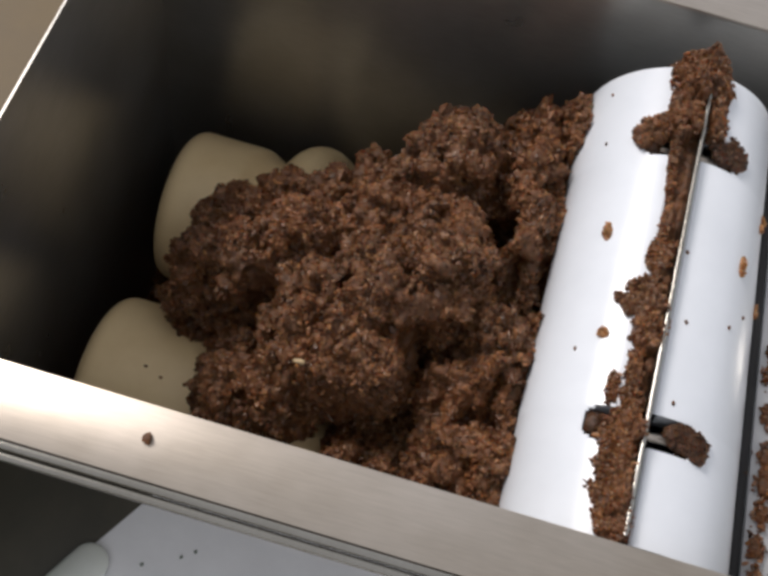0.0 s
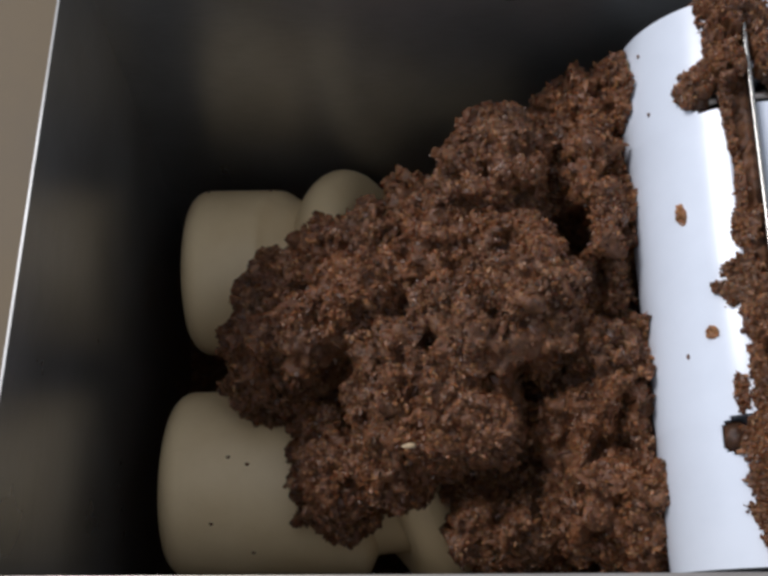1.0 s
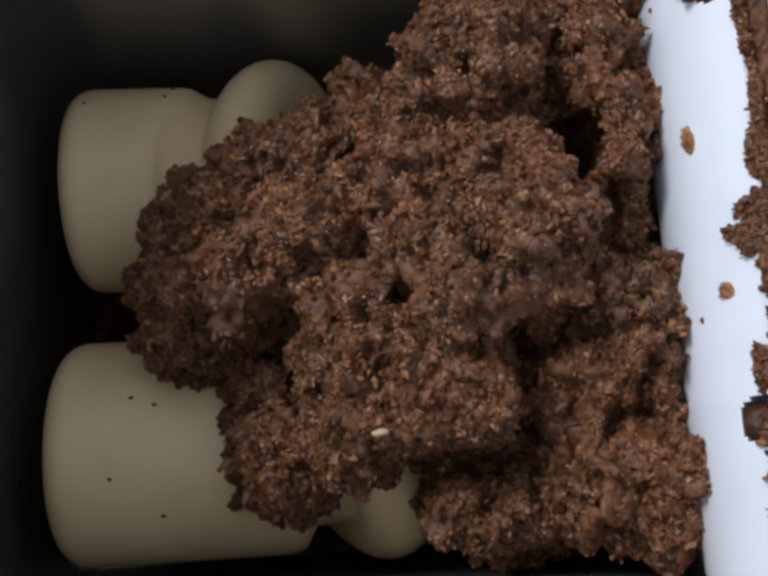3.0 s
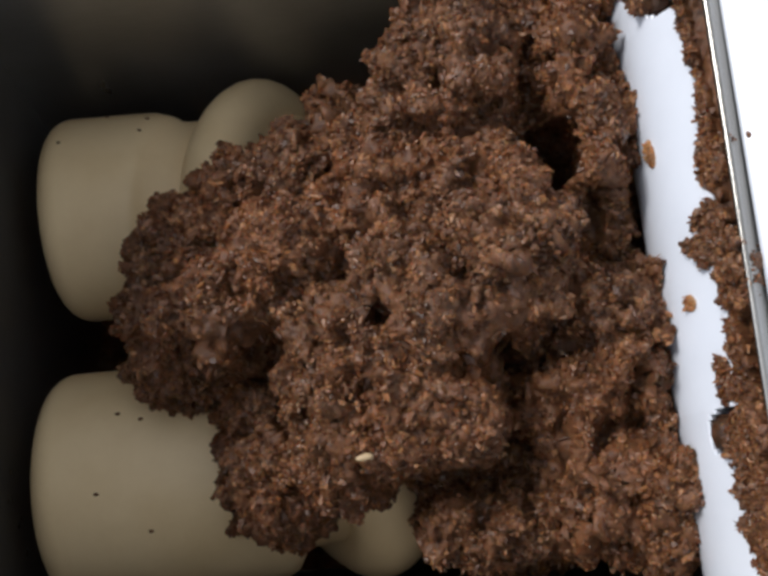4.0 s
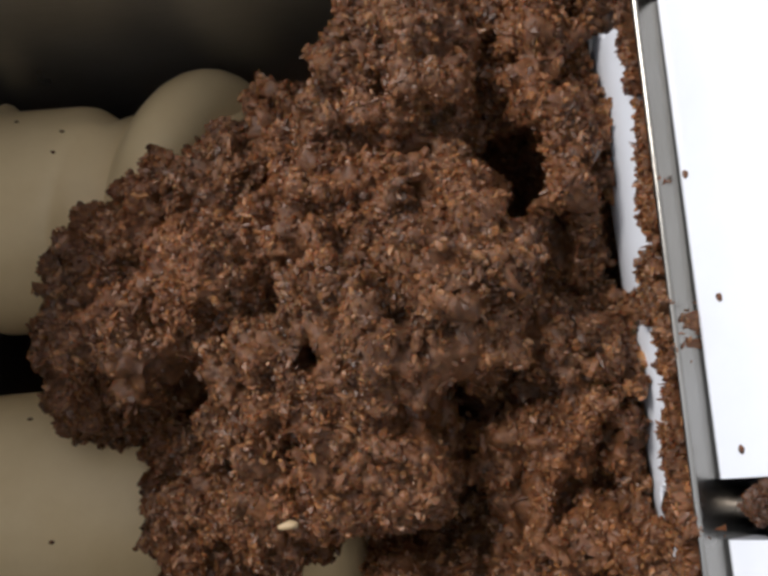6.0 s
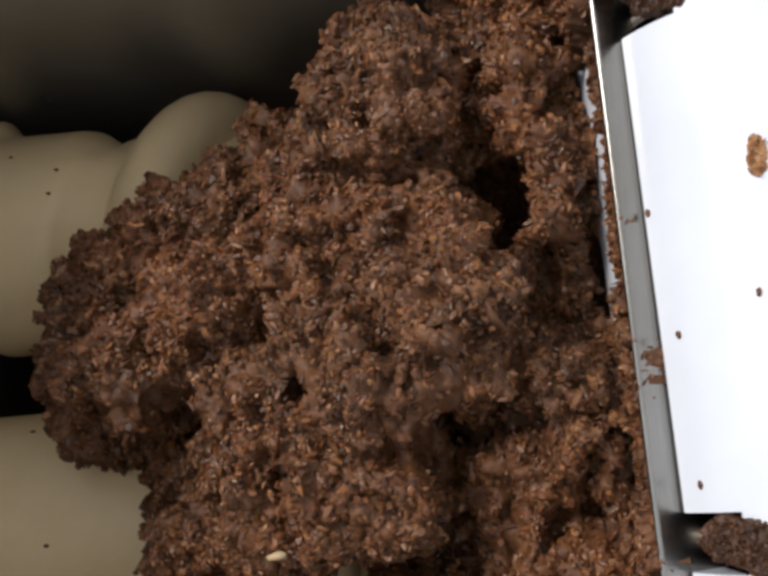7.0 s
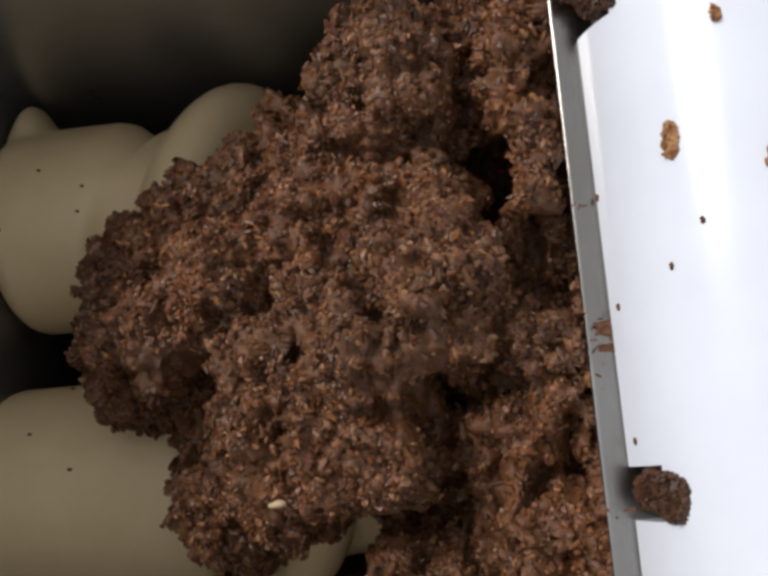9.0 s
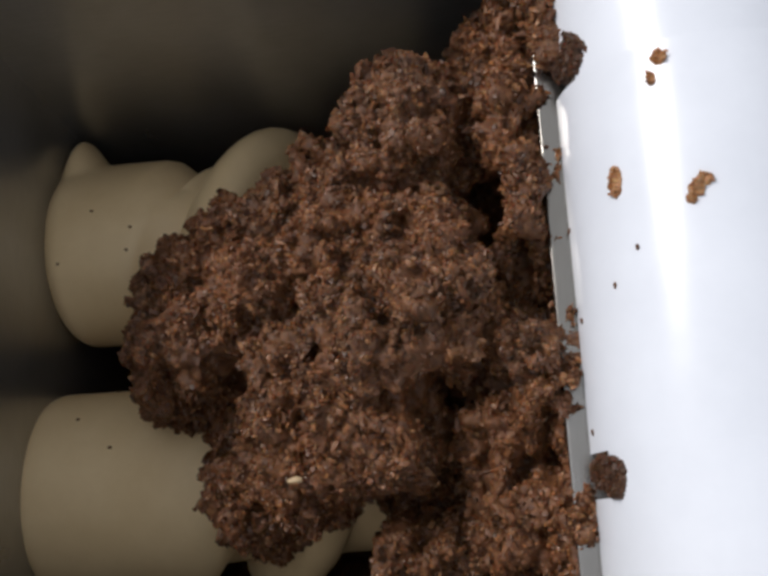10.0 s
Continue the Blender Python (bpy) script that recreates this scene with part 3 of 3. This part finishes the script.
for hollow in HOLLOWS:
    cut = near_box(hollow[:3], hollow[3:], 0.01)
    d, f, soft = -ellipsoid(cut, hollow[:3], hollow[3:]), field[cut], 0.003
    mixed = np.clip(0.5 + 0.5 * (d - f) / soft, 0, 1)
    field[cut] = f + (d - f) * mixed + soft * mixed * (1 - mixed)
field[0], field[-1], field[:, 0], field[:, -1], field[:, :, 0], field[:, :, -1] = (0.01,) * 6


def surface(field):
    """The skin of a field: one vertex in each cell that it crosses, one quad across each edge."""
    inside = field < 0
    n = [k - 1 for k in field.shape]
    corner = [(i, j, k) for i in (0, 1) for j in (0, 1) for k in (0, 1)]
    total = sum(inside[i:n[0] + i, j:n[1] + j, k:n[2] + k].astype(np.int8) for i, j, k in corner)
    cells = np.argwhere((total > 0) & (total < 8))
    ids = -np.ones(n, int)
    ids[tuple(cells.T)] = np.arange(len(cells))
    at = {c: field[cells[:, 0] + c[0], cells[:, 1] + c[1], cells[:, 2] + c[2]] for c in corner}
    place, hits = np.zeros((len(cells), 3)), np.zeros(len(cells))
    for a in corner:
        for b in corner:
            if a < b and sum(u != v for u, v in zip(a, b)) == 1:
                cross = (at[a] < 0) != (at[b] < 0)
                t = np.where(cross, at[a] / np.where(cross, at[a] - at[b], 1), 0)
                place += cross[:, None] * (np.array(a) + t[:, None] * (np.array(b) - np.array(a)))
                hits += cross
    place = (cells + place / hits[:, None]) * CELL + LOW
    quads = []
    for k in range(3):
        u, v = (k + 1) % 3, (k + 2) % 3
        ahead = np.roll(inside, -1, k)
        e = np.argwhere(inside != ahead)
        e = e[(e[:, k] < n[k]) & (e[:, u] > 0) & (e[:, v] > 0) & (e[:, u] < n[u]) & (e[:, v] < n[v])]
        du, dv = np.eye(3, dtype=int)[u], np.eye(3, dtype=int)[v]
        ring = np.stack([ids[tuple((e - m).T)] for m in (du + dv, dv, 0 * du, du)], 1)
        out = inside[tuple(e.T)]
        quads.append(np.where(out[:, None], ring, ring[:, ::-1]))
    return place, np.concatenate(quads)


def vertex_normals(v, q):
    n = np.cross(v[q[:, 2]] - v[q[:, 0]], v[q[:, 3]] - v[q[:, 1]])
    out = np.zeros(v.shape)
    for k in range(4):
        np.add.at(out, q[:, k], n)
    return out / np.maximum(np.linalg.norm(out, axis=1), 1e-12)[:, None]


skin, quads = surface(field)
# ragged lumps, torn bunches, pits, grains
skin = skin + np.stack([0.0034 * wave3(skin, 0.034, 70 + k) + 0.0022 * wave3(skin, 0.014, 80 + k) for k in range(3)], 1)
normal = vertex_normals(skin, quads)
# the insides of the hollows are smoother
calm = np.full(len(skin), 9.0)
for hollow in HOLLOWS:
    calm = np.minimum(calm, np.linalg.norm((skin - np.array(hollow[:3])) / np.array(hollow[3:]), axis=1))
calm = np.clip((calm - 0.9) / 0.5, 0.35, 1)
w0, t0 = worley3(skin + 0.004 * np.stack([wave3(skin, 0.016, 95 + k) for k in range(3)], 1), 0.021, 20)
w1, t1 = worley3(skin + 0.003 * np.stack([wave3(skin, 0.009, 98 + k) for k in range(3)], 1), 0.0115, 21)
w2, t2 = worley3(skin + 0.0013 * np.stack([wave3(skin, 0.005, 101 + k) for k in range(3)], 1), 0.0056, 22)
pit = np.clip(1 - w0 / (0.18 + 0.3 * t0), 0, 1) ** 0.8 * (t0 > 0.4)
tear = np.clip(1 - np.abs(wave3(skin, 0.034, 34)) / 0.14, 0, 1) * np.clip(wave3(skin, 0.06, 35) + 0.35, 0, 1)
shelf = wave3(skin * np.array((1, 1, 1.6)), 0.018, 36)
skin = skin + normal * calm[:, None] * (0.0024 * shelf - 0.0095 * pit - 0.0085 * tear + (0.42 - w1 ** 1.4) * 0.0125 * (0.25 + t1) + (0.45 - w2 ** 1.4) * 0.0068 * (0.25 + t2) + rng.normal(0, 0.0003, len(skin)))[:, None]
# keep clear of the roller and of the steel
gap = np.hypot(skin[:, 0] - ROLL[0], skin[:, 2] - ROLL[2])
push = np.where(gap < R + 0.0014, (R + 0.0014) / np.maximum(gap, 1e-6), 1)
skin[:, 0], skin[:, 2] = ROLL[0] + (skin[:, 0] - ROLL[0]) * push, ROLL[2] + (skin[:, 2] - ROLL[2]) * push
skin[:, 1] = np.maximum(skin[:, 1], NEAR + 0.002)
mass = tagged(new("filling"), "moist shredded brown filling heaped in loose clumps", "filling", kind="stuff")
me = bpy.data.meshes.new("heap")
me.from_pydata(skin.tolist(), [], quads.tolist())
me.materials.append(BROWN)
me.polygons.foreach_set("use_smooth", [True] * len(me.polygons))
heap = new("heap", me)
heap.parent = mass
tagged(heap, kind="stuff")
# a low bed of filling, added to give the hopper's floor its deep shade
bx, by = np.meshgrid(np.arange(-0.2395, 0.2, 0.004), np.arange(0.12, 0.434, 0.004), indexing="ij")
bz = -0.205 + 0.012 * wave_noise(bx, by, 0.05, 41) + 0.004 * wave_noise(bx, by, 0.014, 42)
bz = np.where(bx < -0.13, bz - 0.135, bz)
bz[-1], bz[:, 0], bz[:, -1] = -0.365, -0.365, -0.365
n0, n1 = bx.shape
cell = np.arange(n0 * n1).reshape(n0, n1)
bq = np.stack([cell[:-1, :-1], cell[1:, :-1], cell[1:, 1:], cell[:-1, 1:]], -1).reshape(-1, 4)
me = bpy.data.meshes.new("shade_bed")
me.from_pydata(np.stack([bx.ravel(), by.ravel(), bz.ravel()], 1).tolist(), [], bq.tolist())
me.materials.append(BROWN)
floor_shade_bed = new("shade_bed", me)
floor_shade_bed.parent = mass
tagged(floor_shade_bed, kind="stuff")
# flakes lie on the skin, felted in patches; bare paste shows between them
normal = vertex_normals(skin, quads)
area = np.linalg.norm(np.cross(skin[quads[:, 2]] - skin[quads[:, 0]], skin[quads[:, 3]] - skin[quads[:, 1]]), axis=1)
middle, facing = skin[quads].mean(1), normal[quads[:, 0]]
bare = np.clip(0.9 + 0.5 * wave3(middle, 0.022, 61), 0.12, 1.5) * (1.4 - np.clip(w2, 0, 1))[quads[:, 0]]
weight = area * bare * calm[quads[:, 0]] * (facing[:, 2] > -0.35) * (middle[:, 2] > -0.13)
pick = rng.choice(len(quads), 88000, p=weight / weight.sum())
up = facing[pick] + rng.normal(0, 0.5, (len(pick), 3))
up /= np.linalg.norm(up, axis=1)[:, None]
way = 1.8 * wave3(middle[pick], 0.03, 51) + rng.normal(0, 0.8, len(pick))
along = np.stack([np.cos(way), np.sin(way), rng.normal(0, 0.3, len(pick))], 1)
along -= up * (along * up).sum(1)[:, None]
along /= np.linalg.norm(along, axis=1)[:, None]
turns = np.stack([along, np.cross(up, along), up], 2)
spread = skin[quads[pick]]
mixing = rng.dirichlet((1, 1, 1, 1), len(pick))
places = (spread * mixing[:, :, None]).sum(1) + facing[pick] * rng.uniform(-0.0002, 0.0010, (len(pick), 1))
shreds("shred_coat", places, 0.0006 + 0.0010 * rng.uniform(0, 1, len(pick)) ** 2.0, mass, SHRED, 0.6, "", turns)
# coarser crumbs among the flakes
pick = rng.choice(len(quads), 24000, p=weight / weight.sum())
shreds("crumb_coat", middle[pick] + facing[pick] * rng.uniform(-0.0006, 0.0008, (len(pick), 1)), 0.0010 + 0.0013 * rng.uniform(0, 1, len(pick)) ** 2, mass, SHRED, 0.9)
husk = speck(mass, (0, 0, 0), (0.0038, 0.0014, 0.0011), PALE, "husk")
spot = np.hypot(skin[:, 0] + 0.033, skin[:, 1] - 0.179) < 0.003
husk.matrix_basis = pose(-0.033, 0.179, float(skin[spot, 2].max()) + 0.0012, 0, 0, 5)

# ---- loose crumbs ----
crumb = tagged(new("crumb"), "small brown crumb on the steel rim", "crumb")
crumb.matrix_basis = pose(-0.078, 0.099, RIM_Z + 0.0018)
speck(crumb, (0, 0, 0), (0.0022, 0.0025, 0.0016), BROWN, "flake")

for x, y, r in ((0.224, 0.133, 0.006), (0.2235, 0.15, 0.006), (0.225, 0.168, 0.006), (0.2255, 0.184, 0.008), (0.2245, 0.2, 0.006), (0.224, 0.225, 0.005), (0.2235, 0.25, 0.006), (0.226, 0.262, 0.006), (0.224, 0.33, 0.004)):
    bit = tagged(new("crumb"), "brown filling crumb on the grey guide bar", "crumb", "crumbs on the guide bar")
    bit.matrix_basis = pose(x, y, 0.05 + r * 0.3)
    body = speck(bit, (0, 0, 0), (r * 0.5, r * 0.9, r * 0.35), BROWN, "flake")
    around = rng.normal(0, 0.5, (90, 3)) * np.array((r * 0.8, r * 1.4, r * 0.2)) + np.array((0, 0, r * 0.05))
    shreds("shred_coat", around, rng.uniform(0.0006, 0.0016, 90), body, SHRED)


def motions():
    turn = [(0.0, 0.0), (1.0, 8.8), (2.5, 21.8), (4.0, 36.4), (5.0, 45.4), (6.5, 56.6), (7.5, 64.0), (9.0, 74.4), (10.0, 81.6)]
    walk(roller, [(t, pose(*ROLL, 0, -a, 0)) for t, a in turn])
    times = (0.0, 2.5, 5.0, 7.5, 10.0)
    walk(auger_far, [(t, pose(AUGER_FAR[0] - 0.0038 * t, AUGER_FAR[1], AUGER_FAR[2], 8.0 * t, 0, 0)) for t in times])
    walk(auger_near, [(t, pose(AUGER_NEAR[0] - 0.0043 * t, AUGER_NEAR[1], AUGER_NEAR[2], -8.0 * t, 0, 0)) for t in times])


motions()
